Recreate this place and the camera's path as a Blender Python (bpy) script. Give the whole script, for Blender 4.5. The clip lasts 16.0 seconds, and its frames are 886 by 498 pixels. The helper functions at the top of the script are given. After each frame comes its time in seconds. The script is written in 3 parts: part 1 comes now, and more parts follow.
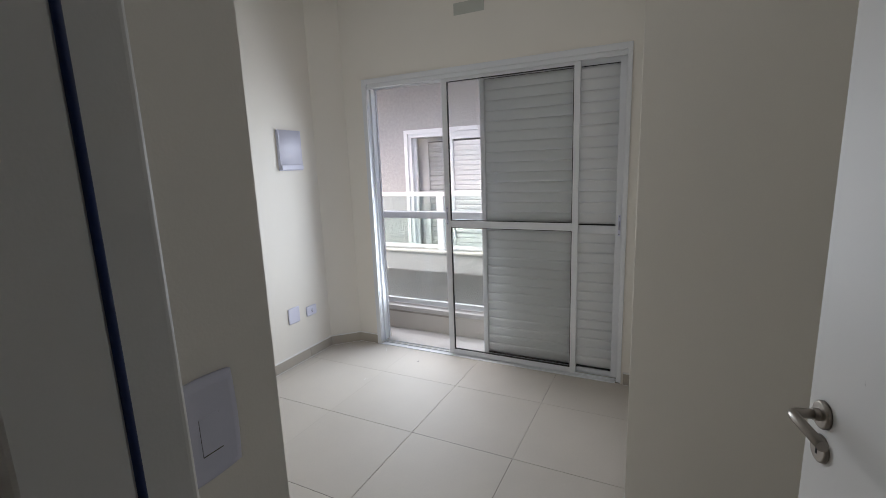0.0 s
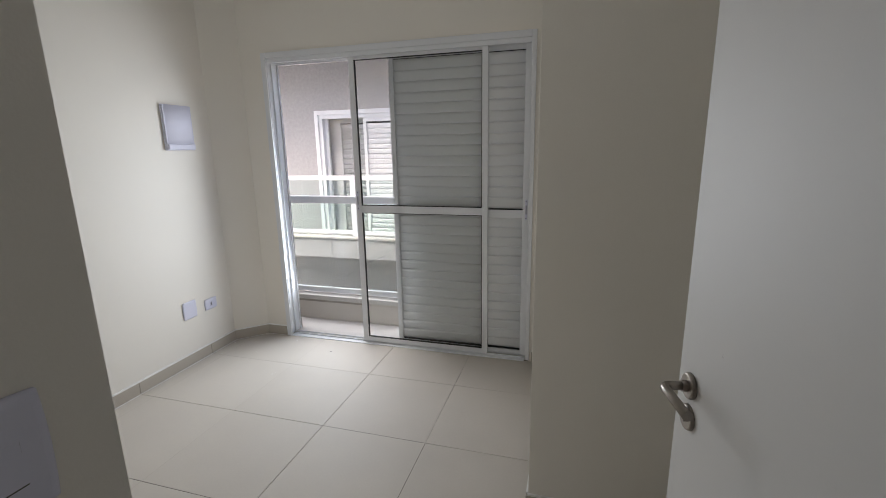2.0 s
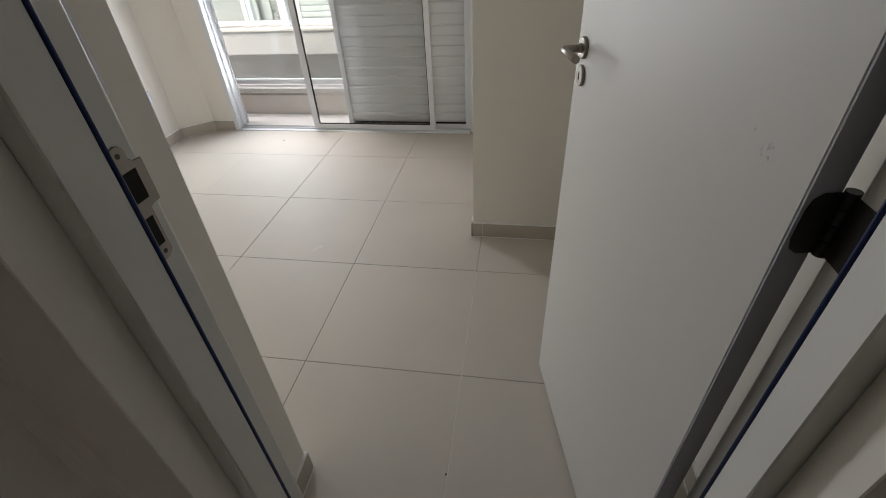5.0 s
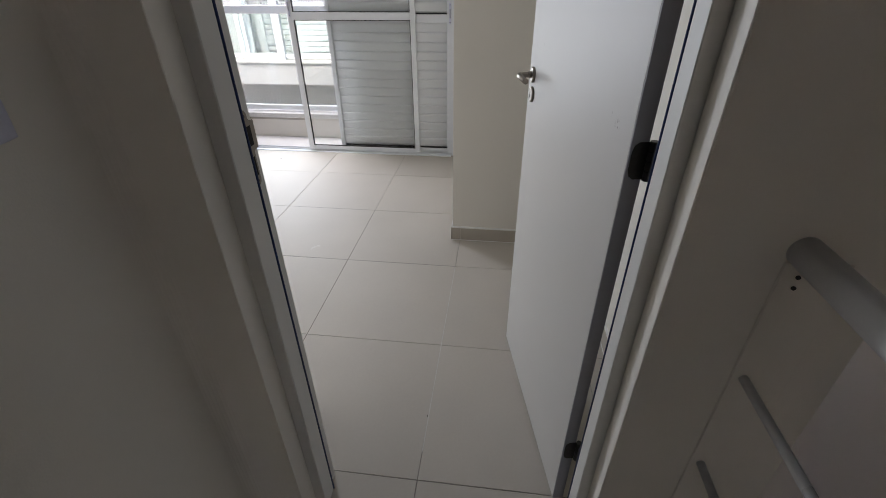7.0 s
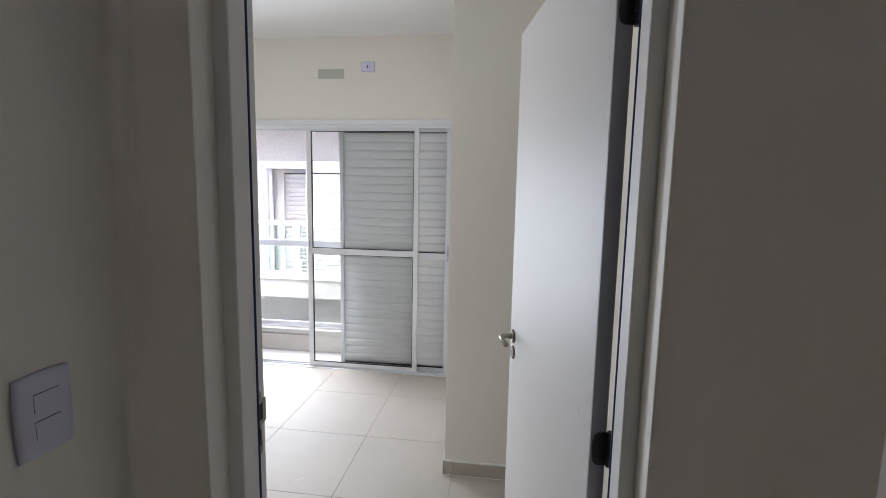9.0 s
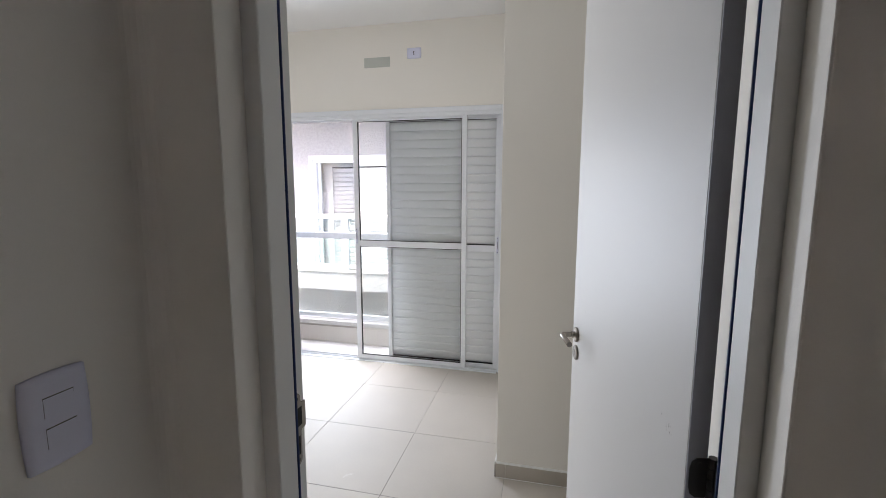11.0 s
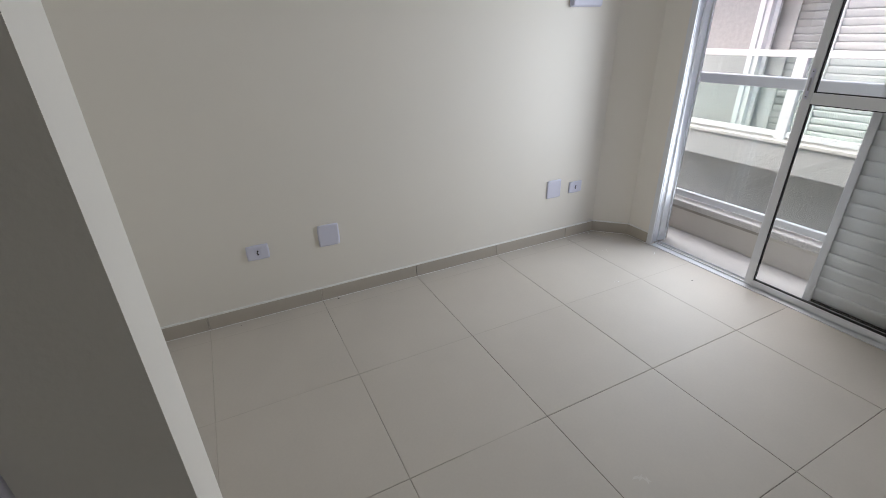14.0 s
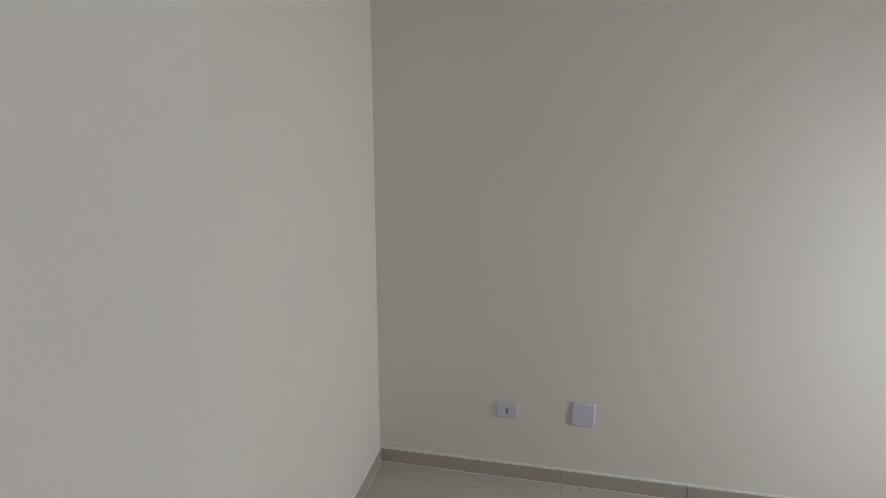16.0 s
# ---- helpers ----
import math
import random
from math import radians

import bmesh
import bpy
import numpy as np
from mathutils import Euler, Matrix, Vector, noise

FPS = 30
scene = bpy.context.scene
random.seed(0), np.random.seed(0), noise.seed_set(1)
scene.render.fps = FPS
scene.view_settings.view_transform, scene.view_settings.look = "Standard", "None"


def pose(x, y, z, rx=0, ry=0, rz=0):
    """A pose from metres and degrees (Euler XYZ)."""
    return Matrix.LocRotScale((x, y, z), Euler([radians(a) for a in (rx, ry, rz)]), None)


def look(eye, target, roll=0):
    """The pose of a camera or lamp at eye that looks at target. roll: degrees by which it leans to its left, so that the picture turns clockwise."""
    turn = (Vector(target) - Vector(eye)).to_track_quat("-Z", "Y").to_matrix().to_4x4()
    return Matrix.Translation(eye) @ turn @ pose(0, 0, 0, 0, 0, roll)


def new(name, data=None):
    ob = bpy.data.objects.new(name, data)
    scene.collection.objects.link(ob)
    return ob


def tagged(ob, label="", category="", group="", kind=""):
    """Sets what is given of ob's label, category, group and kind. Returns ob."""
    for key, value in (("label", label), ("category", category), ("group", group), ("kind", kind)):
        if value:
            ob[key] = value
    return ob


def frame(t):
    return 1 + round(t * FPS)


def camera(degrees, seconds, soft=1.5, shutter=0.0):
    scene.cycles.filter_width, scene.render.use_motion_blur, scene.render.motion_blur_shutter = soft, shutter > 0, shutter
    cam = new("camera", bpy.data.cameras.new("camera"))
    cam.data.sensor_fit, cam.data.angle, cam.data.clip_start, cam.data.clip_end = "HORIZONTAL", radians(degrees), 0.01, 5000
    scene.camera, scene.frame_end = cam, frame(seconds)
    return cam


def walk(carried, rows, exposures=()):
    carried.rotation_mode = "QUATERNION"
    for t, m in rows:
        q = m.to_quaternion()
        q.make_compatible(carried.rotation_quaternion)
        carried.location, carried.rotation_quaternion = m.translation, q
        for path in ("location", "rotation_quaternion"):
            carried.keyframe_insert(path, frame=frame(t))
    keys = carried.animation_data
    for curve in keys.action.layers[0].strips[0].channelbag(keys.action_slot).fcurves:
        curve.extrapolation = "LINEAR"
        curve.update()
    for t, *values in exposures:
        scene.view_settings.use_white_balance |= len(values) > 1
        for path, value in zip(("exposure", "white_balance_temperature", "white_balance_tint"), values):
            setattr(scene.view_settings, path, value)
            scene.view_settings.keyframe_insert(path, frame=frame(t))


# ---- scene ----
cam = camera(89.6, 16.0, soft=0.8)
PATH = [
    (0, (0.043, 0.003, 1.501), (-0.838, 1.761, 1.138), -2.1),
    (0.5, (0.051, -0.003, 1.502), (-0.799, 1.771, 1.14), -1.9),
    (1, (0.065, 0.011, 1.502), (-0.707, 1.818, 1.13), -1.7),
    (1.5, (0.079, 0.034, 1.498), (-0.582, 1.88, 1.104), -1.2),
    (2, (0.077, 0.067, 1.493), (-0.468, 1.94, 1.055), -1.0),
    (2.5, (0.025, 0.135, 1.48), (-0.428, 2.004, 0.932), -1.1),
    (3, (-0.016, 0.169, 1.428), (-0.41, 1.999, 0.724), -1.3),
    (3.5, (-0.002, 0.14, 1.381), (-0.387, 1.901, 0.515), -1.4),
    (4, (0.094, 0.011, 1.353), (-0.31, 1.704, 0.367), -1.7),
    (4.5, (0.152, -0.101, 1.351), (-0.219, 1.534, 0.261), -2.6),
    (5, (0.15, -0.214, 1.331), (-0.148, 1.366, 0.143), -3.3),
    (5.2, (0.142, -0.264, 1.316), (-0.132, 1.29, 0.088), -3.5),
    (7.3, (0.203, -0.608, 1.398), (-0.017, 1.131, 0.435), -0.2),
    (7.5, (0.21, -0.619, 1.425), (-0.025, 1.172, 0.566), 0.1),
    (8, (0.216, -0.651, 1.5), (-0.036, 1.238, 0.894), 0.6),
    (8.5, (0.225, -0.667, 1.55), (-0.03, 1.283, 1.182), 0.9),
    (8.7, (0.228, -0.671, 1.569), (-0.024, 1.293, 1.287), 1.0),
    (10.8, (0.211, -0.611, 1.567), (-0.203, 1.339, 1.412), 0.7),
    (11, (0.188, -0.548, 1.539), (-0.269, 1.381, 1.273), 0.1),
    (11.5, (0.098, -0.382, 1.45), (-0.411, 1.482, 0.932), -0.6),
    (12, (0.05, -0.188, 1.398), (-0.554, 1.577, 0.678), -1.1),
    (12.5, (0.003, 0.016, 1.38), (-0.765, 1.675, 0.569), -0.7),
    (13, (-0.068, 0.205, 1.367), (-1.063, 1.719, 0.521), -1.1),
    (13.5, (-0.137, 0.33, 1.412), (-1.468, 1.533, 0.529), -1.7),
    (14, (-0.197, 0.461, 1.4), (-1.812, 1.251, 0.524), -1.5),
    (14.5, (-0.242, 0.515, 1.412), (-2.01, 0.967, 0.594), -1.0),
    (15, (-0.299, 0.558, 1.486), (-2.146, 0.77, 0.75), -0.7),
    (15.5, (-0.353, 0.561, 1.54), (-2.268, 0.473, 0.971), -0.5),
    (16, (-0.365, 0.58, 1.608), (-2.299, 0.212, 1.254), 0.3),
]
EXPOSE = [(0.0, -0.25, 6130, 12.2), (1.5, -0.22, 6280, 12.3), (2.5, -0.27, 6360, 12), (3.5, -0.29, 6400, 12), (4.5, -0.24, 6550, 12), (5.0, 0.08, 6600, 12),
          (7.5, 0.42, 6060, 13.8), (8.5, 0.70, 5990, 13.8), (11.0, 0.80, 6010, 14), (12.0, 0.32, 6040, 13.8), (13.0, 0.10, 6080, 12.8),
          (14.0, -0.28, 6200, 12), (14.5, -0.33, 6250, 12), (16.0, -0.5, 6420, 12.5)]
walk(cam, [(t, look(eye, target, roll)) for t, eye, target, roll in PATH],
     exposures=[(t, e + 2.3, k + 140, tint + 3.0) for t, e, k, tint in EXPOSE])

# ---- world and light ----
world = bpy.data.worlds.new("overcast_sky")
scene.world = world
world.use_nodes = True
wn = world.node_tree.nodes
wl = world.node_tree.links
sky = wn.new("ShaderNodeTexSky")
sky.sky_type = "NISHITA"
sky.sun_disc = False
sky.sun_elevation = radians(55)
sky.sun_rotation = radians(200)
sky.air_density, sky.dust_density, sky.ozone_density = 1.0, 6.0, 1.0
wn["Background"].inputs["Strength"].default_value = 0.12
wl.new(sky.outputs[0], wn["Background"].inputs["Color"])

sun_data = bpy.data.lights.new("sun", "SUN")
sun_data.energy, sun_data.angle, sun_data.color = 0.85, radians(50), (1.0, 0.985, 0.96)
sun = new("sun", sun_data)
sun.matrix_world = look((0, 0, 30), (Vector((0, 0, 30)) + Vector((0.40, -0.08, -0.91))))


glow = bpy.data.lights.new("sky_in_opening", "AREA")
glow.shape, glow.size, glow.size_y, glow.energy, glow.color = "RECTANGLE", 0.50, 1.62, 5.0, (0.87, 0.955, 1.0)
glow.spread = radians(146)
opening_light = new("sky_in_opening", glow)
opening_light.matrix_world = look((-1.83, 3.172, 1.15), (-1.39, 0.30, 0.88))

# ---- materials ----
def mat(name, color, rough=0.5, metal=0.0, vary=0.04, scale=3.0, fine=180.0, bump=0.02, coarse_bump=0.0, ior=1.45,
        spec=0.5, per_piece=0.0):
    m = bpy.data.materials.new(name)
    m.use_nodes = True
    n, k = m.node_tree.nodes, m.node_tree.links
    b = n["Principled BSDF"]
    b.inputs["Metallic"].default_value = metal
    b.inputs["IOR"].default_value = ior
    b.inputs["Specular IOR Level"].default_value = spec
    geo = n.new("ShaderNodeNewGeometry")
    big = n.new("ShaderNodeTexNoise")
    big.inputs["Scale"].default_value = scale
    big.inputs["Detail"].default_value = 5
    small = n.new("ShaderNodeTexNoise")
    small.inputs["Scale"].default_value = fine
    small.inputs["Detail"].default_value = 3
    k.new(geo.outputs["Position"], big.inputs["Vector"])
    k.new(geo.outputs["Position"], small.inputs["Vector"])
    mix = n.new("ShaderNodeMath")
    mix.operation = "MULTIPLY_ADD"
    k.new(small.outputs["Fac"], mix.inputs[0])
    mix.inputs[1].default_value = 0.35
    k.new(big.outputs["Fac"], mix.inputs[2])
    ramp = n.new("ShaderNodeMapRange")
    ramp.inputs["From Min"].default_value, ramp.inputs["From Max"].default_value = 0.35, 1.0
    ramp.inputs["To Min"].default_value, ramp.inputs["To Max"].default_value = 1 - vary, 1 + vary
    k.new(mix.outputs[0], ramp.inputs["Value"])
    last = ramp.outputs[0]
    if per_piece:
        info = n.new("ShaderNodeObjectInfo")
        pr = n.new("ShaderNodeMapRange")
        pr.inputs["To Min"].default_value, pr.inputs["To Max"].default_value = 1 - per_piece, 1 + per_piece
        k.new(info.outputs["Random"], pr.inputs["Value"])
        mu = n.new("ShaderNodeMath")
        mu.operation = "MULTIPLY"
        k.new(last, mu.inputs[0])
        k.new(pr.outputs[0], mu.inputs[1])
        last = mu.outputs[0]
    tint = n.new("ShaderNodeVectorMath")
    tint.operation = "SCALE"
    tint.inputs[0].default_value = color
    k.new(last, tint.inputs["Scale"])
    k.new(tint.outputs[0], b.inputs["Base Color"])
    rr = n.new("ShaderNodeMapRange")
    rr.inputs["To Min"].default_value, rr.inputs["To Max"].default_value = max(0.02, rough - 0.07), min(1, rough + 0.07)
    k.new(big.outputs["Fac"], rr.inputs["Value"])
    k.new(rr.outputs[0], b.inputs["Roughness"])
    bp = n.new("ShaderNodeBump")
    bp.inputs["Strength"].default_value = bump
    bp.inputs["Distance"].default_value = 0.002
    k.new(small.outputs["Fac"], bp.inputs["Height"])
    out = bp.outputs[0]
    if coarse_bump:
        b2 = n.new("ShaderNodeBump")
        b2.inputs["Strength"].default_value = coarse_bump
        b2.inputs["Distance"].default_value = 0.02
        k.new(big.outputs["Fac"], b2.inputs["Height"])
        k.new(out, b2.inputs["Normal"])
        out = b2.outputs[0]
    k.new(out, b.inputs["Normal"])
    return m


def glass(name, color, rough=0.0):
    m = bpy.data.materials.new(name)
    m.use_nodes = True
    b = m.node_tree.nodes["Principled BSDF"]
    b.inputs["Base Color"].default_value = (*color, 1)
    b.inputs["Transmission Weight"].default_value = 1.0
    b.inputs["Roughness"].default_value = rough
    b.inputs["IOR"].default_value = 1.45
    return m


PAINT = mat("cream_wall_paint", (0.84, 0.80, 0.73), 0.6, vary=0.025, scale=1.3, fine=260, bump=0.12, coarse_bump=0.04)
CEIL = mat("white_ceiling_paint", (0.82, 0.81, 0.79), 0.7, vary=0.02, scale=1.5, fine=220, bump=0.1)
TILE = mat("beige_porcelain_tile", (0.575, 0.527, 0.465), 0.62, spec=0.4, vary=0.06, scale=2.2, fine=90, bump=0.015, per_piece=0.015)
GROUT = mat("tile_grout", (0.34, 0.305, 0.27), 0.9, vary=0.15, scale=4, bump=0.3)
ng, lg = GROUT.node_tree.nodes, GROUT.node_tree.links
gn = ng.new("ShaderNodeTexNoise")
gn.inputs["Scale"].default_value = 1.7
gn.inputs["Detail"].default_value = 2
gp = ng.new("ShaderNodeNewGeometry")
lg.new(gp.outputs["Position"], gn.inputs["Vector"])
gr = ng.new("ShaderNodeValToRGB")
gr.color_ramp.elements[0].position, gr.color_ramp.elements[0].color = 0.36, (0.16, 0.14, 0.12, 1)
gr.color_ramp.elements[1].position, gr.color_ramp.elements[1].color = 0.62, (0.60, 0.56, 0.50, 1)
lg.new(gn.outputs["Fac"], gr.inputs["Fac"])
lg.new(gr.outputs["Color"], ng["Principled BSDF"].inputs["Base Color"])
BASE = mat("baseboard_tile", (0.47, 0.425, 0.365), 0.4, vary=0.04, scale=3, fine=90, per_piece=0.02)
CAULK = mat("white_caulk", (0.86, 0.85, 0.83), 0.7, vary=0.08, scale=30, fine=300, bump=0.3)
DOORP = mat("white_door_laminate", (0.70, 0.685, 0.66), 0.48, vary=0.02, scale=1.4, fine=500, bump=0.03)
JAMB = mat("white_jamb_laminate", (0.74, 0.73, 0.70), 0.45, vary=0.03, scale=2.5, fine=400, bump=0.05)
dn, dl = DOORP.node_tree.nodes, DOORP.node_tree.links
dc = dn.new("ShaderNodeTexCoord")
dnoise = dn.new("ShaderNodeTexNoise")
dnoise.inputs["Scale"].default_value = 160
dnoise.inputs["Detail"].default_value = 4
dl.new(dc.outputs["Object"], dnoise.inputs["Vector"])
dirt = None
for spot, size in (((0.068, 0.039, 1.124), 0.015), ((0.582, 0.039, 1.19), 0.005), ((0.10, 0.039, 1.135), 0.007)):
    dd = dn.new("ShaderNodeVectorMath")
    dd.operation = "DISTANCE"
    dd.inputs[1].default_value = spot
    dl.new(dc.outputs["Object"], dd.inputs[0])
    dm = dn.new("ShaderNodeMapRange")
    dm.inputs["From Min"].default_value, dm.inputs["From Max"].default_value = size, size * 0.3
    dl.new(dd.outputs["Value"], dm.inputs["Value"])
    if dirt:
        da = dn.new("ShaderNodeMath")
        da.operation = "ADD"
        dl.new(dirt, da.inputs[0])
        dl.new(dm.outputs[0], da.inputs[1])
        dirt = da.outputs[0]
    else:
        dirt = dm.outputs[0]
dt = dn.new("ShaderNodeMapRange")
dt.inputs["From Min"].default_value, dt.inputs["From Max"].default_value = 0.54, 0.66
dl.new(dnoise.outputs["Fac"], dt.inputs["Value"])
dx = dn.new("ShaderNodeMath")
dx.operation = "MULTIPLY"
dl.new(dirt, dx.inputs[0])
dl.new(dt.outputs[0], dx.inputs[1])
dmix = dn.new("ShaderNodeMix")
dmix.data_type = "RGBA"
old = dn["Principled BSDF"].inputs["Base Color"].links[0].from_socket
dl.new(dx.outputs[0], dmix.inputs["Factor"])
dl.new(old, dmix.inputs["A"])
dmix.inputs["B"].default_value = (0.40, 0.38, 0.36, 1)
dl.new(dmix.outputs["Result"], dn["Principled BSDF"].inputs["Base Color"])
EDGE = mat("grey_door_edge", (0.36, 0.36, 0.39), 0.5, vary=0.05, scale=5)
SEAL = mat("blue_black_rubber_seal", (0.004, 0.02, 0.10), 0.45, vary=0.2, scale=20)
STEEL = mat("brushed_steel", (0.32, 0.29, 0.26), 0.34, metal=1.0, vary=0.06, scale=12, fine=600, bump=0.05)
DARKMETAL = mat("dark_hinge_metal", (0.07, 0.065, 0.06), 0.4, metal=0.7, vary=0.15, scale=20, fine=500)
BLACK = mat("black_void", (0.01, 0.01, 0.01), 0.8)
RUBBER = mat("black_gasket", (0.012, 0.012, 0.013), 0.5)
PLASTIC = mat("white_plastic", (0.70, 0.70, 0.82), 0.6, vary=0.015, scale=6, bump=0.01)
ALU = mat("white_powder_coated_aluminium", (0.78, 0.79, 0.81), 0.35, vary=0.02, scale=3, fine=700, bump=0.03)
BLADE = mat("pale_grey_louver", (0.85, 0.86, 0.855), 0.45, vary=0.03, scale=3, fine=600, bump=0.03)
GLASS = glass("clear_glass", (0.99, 1.0, 0.995))
GREEN = glass("greenish_glass", (0.86, 0.95, 0.93))
STUCCO = mat("taupe_stucco", (0.42, 0.412, 0.412), 0.95, vary=0.11, scale=22, fine=160, bump=0.5, coarse_bump=0.35)
STUCCO_PALE = mat("pale_stucco", (0.48, 0.475, 0.47), 0.95, vary=0.08, scale=24, fine=160, bump=0.5, coarse_bump=0.3)
GRANITE = mat("white_speckled_granite", (0.62, 0.60, 0.57), 0.4, vary=0.35, scale=120, fine=400, bump=0.05)
SCREED = mat("cream_balcony_screed", (0.62, 0.595, 0.56), 0.7, vary=0.08, scale=4, bump=0.1)
PARAPET = mat("balcony_parapet_paint", (0.66, 0.62, 0.57), 0.8, vary=0.05, scale=3, bump=0.15)
GREYPLATE = mat("grey_green_cover", (0.50, 0.51, 0.46), 0.6, vary=0.05, scale=8)
WHITEPIPE = mat("white_painted_steel_pipe", (0.70, 0.70, 0.71), 0.3, vary=0.03, scale=6)
# these two greys carry the dimness behind the neighbour's glass in their colour
DIMROOM = mat("shade_toned_wall", (0.34, 0.345, 0.355), 0.8, vary=0.06, scale=2)
DIMBLADE = mat("shade_toned_louver", (0.46, 0.47, 0.485), 0.5, vary=0.04, scale=4)
SMEAR = mat("thin_paint_smear", (0.64, 0.60, 0.545), 0.6, vary=0.06, scale=40)
GROUND = mat("concrete_paving", (0.30, 0.29, 0.27), 0.9, vary=0.2, scale=1.5, fine=40, bump=0.3)


# ---- mesh helpers ----
def add_box(bm, x0, x1, y0, y1, z0, z1):
    vs = [bm.verts.new((x, y, z)) for z in (z0, z1) for y in (y0, y1) for x in (x0, x1)]
    for f in ((0, 2, 3, 1), (4, 5, 7, 6), (0, 1, 5, 4), (1, 3, 7, 5), (3, 2, 6, 7), (2, 0, 4, 6)):
        bm.faces.new([vs[i] for i in f])
    return bm


def box(x0, x1, y0, y1, z0, z1, bevel=0.0, segs=2):
    bm = add_box(bmesh.new(), x0, x1, y0, y1, z0, z1)
    if bevel:
        bmesh.ops.bevel(bm, geom=bm.edges[:], offset=bevel, segments=segs, affect="EDGES", profile=0.5)
    return bm


def joined(*boxes, bevel=0.0):
    bm = bmesh.new()
    for b in boxes:
        add_box(bm, *b)
    if bevel:
        bmesh.ops.bevel(bm, geom=bm.edges[:], offset=bevel, segments=1, affect="EDGES")
    return bm


def prism(points, z0, z1):
    """An upright prism over a plan outline, counter-clockwise."""
    bm = bmesh.new()
    lo = [bm.verts.new((x, y, z0)) for x, y in points]
    hi = [bm.verts.new((x, y, z1)) for x, y in points]
    bm.faces.new(lo[::-1])
    bm.faces.new(hi)
    for i in range(len(points)):
        j = (i + 1) % len(points)
        bm.faces.new((lo[i], lo[j], hi[j], hi[i]))
    return bm


def tube(path, radius, sides=20, caps=True):
    """A round bar along a list of points."""
    bm = bmesh.new()
    pts = [Vector(p) for p in path]
    rings = []
    up = Vector((0, 0, 1))
    for i, p in enumerate(pts):
        d = (pts[min(i + 1, len(pts) - 1)] - pts[max(i - 1, 0)]).normalized()
        a = d.cross(up)
        if a.length < 0.01:
            a = d.cross(Vector((1, 0, 0)))
        a.normalize()
        b = a.cross(d).normalized()
        rings.append([bm.verts.new(p + radius * (math.cos(q) * a + math.sin(q) * b))
                      for q in (2 * math.pi * s / sides for s in range(sides))])
    for r0, r1 in zip(rings, rings[1:]):
        for s in range(sides):
            bm.faces.new((r0[s], r0[(s + 1) % sides], r1[(s + 1) % sides], r1[s])).smooth = True
    if caps:
        bm.faces.new(rings[0][::-1])
        bm.faces.new(rings[-1])
    bmesh.ops.recalc_face_normals(bm, faces=bm.faces[:])
    return bm


def disc(radius, depth, sides=40, bevel=0.003):
    """A round plate with a softened rim, lying on the plane y = 0 and rising towards +y."""
    bm = bmesh.new()
    prof = [(radius, 0.0), (radius, depth - bevel), (radius - bevel * 0.4, depth - bevel * 0.3), (radius - bevel, depth)]
    rings = [[bm.verts.new((r * math.cos(a), y, r * math.sin(a))) for a in (2 * math.pi * s / sides for s in range(sides))]
             for r, y in prof]
    for r0, r1 in zip(rings, rings[1:]):
        for s in range(sides):
            bm.faces.new((r0[s], r0[(s + 1) % sides], r1[(s + 1) % sides], r1[s])).smooth = True
    bm.faces.new(rings[0])
    bm.faces.new(rings[-1])
    bmesh.ops.recalc_face_normals(bm, faces=bm.faces[:])
    return bm


def pillow(w, h, d, bulge=0.004, corner=0.006, n=8):
    """A cover plate in the plane y = 0 with slightly bowed sides, rising towards +y."""
    def outline(s, y):
        pts = []
        for k in range(4):
            for i in range(n):
                u = -1 + 2 * i / n
                e = bulge * (1 - u * u)
                if k == 0:
                    p = (u * w / 2, -h / 2 - e)
                elif k == 1:
                    p = (w / 2 + e, u * h / 2)
                elif k == 2:
                    p = (-u * w / 2, h / 2 + e)
                else:
                    p = (-w / 2 - e, -u * h / 2)
                pts.append((p[0] * s[0], y, p[1] * s[1]))
        return pts
    bm = bmesh.new()
    layers = [((1, 1), 0), ((1, 1), d * 0.55), ((1 - 0.006 / w, 1 - 0.006 / h), d * 0.85), ((1 - 0.018 / w, 1 - 0.018 / h), d)]
    rings = [[bm.verts.new(p) for p in outline(s, y)] for s, y in layers]
    m = 4 * n
    for r0, r1 in zip(rings, rings[1:]):
        for s in range(m):
            bm.faces.new((r0[s], r0[(s + 1) % m], r1[(s + 1) % m], r1[s])).smooth = True
    bm.faces.new(rings[0])
    bm.faces.new(rings[-1])
    bmesh.ops.recalc_face_normals(bm, faces=bm.faces[:])
    return bm


def mesh_of(name, bm, material):
    me = bpy.data.meshes.new(name)
    bm.to_mesh(me)
    bm.free()
    me.materials.append(material)
    return me


def part(name, bm, material, parent=None, label=""):
    ob = new(name, mesh_of(name, bm, material))
    if parent:
        ob.parent = parent
    return tagged(ob, label)


def thing(name, label, category, m=None, group="", kind=""):
    ob = new(name)
    ob.empty_display_size = 0.1
    if m:
        ob.matrix_world = m
    return tagged(ob, label, category, group, kind)


def setting(name, bm, material, label, category):
    return tagged(part(name, bm, material), label, category, kind="structure")


# ---- the shell of the room ----
XL, XC, XR = -2.515, -0.044, 0.69          # left wall, side of the closet block, wall behind the door
YB, YC, YW = -0.18, 1.69, 3.05             # back wall, face of the closet block, balcony wall
H = 2.86                                   # ceiling height
STUB_X, STUB_Y = -0.418, 0.404              # end of the thick wall beside the door
PY0, PY1 = 0.03, 0.186                     # partition that holds the door
OX0, OX1, OZ = -2.13, -0.174, 2.175         # opening to the balcony

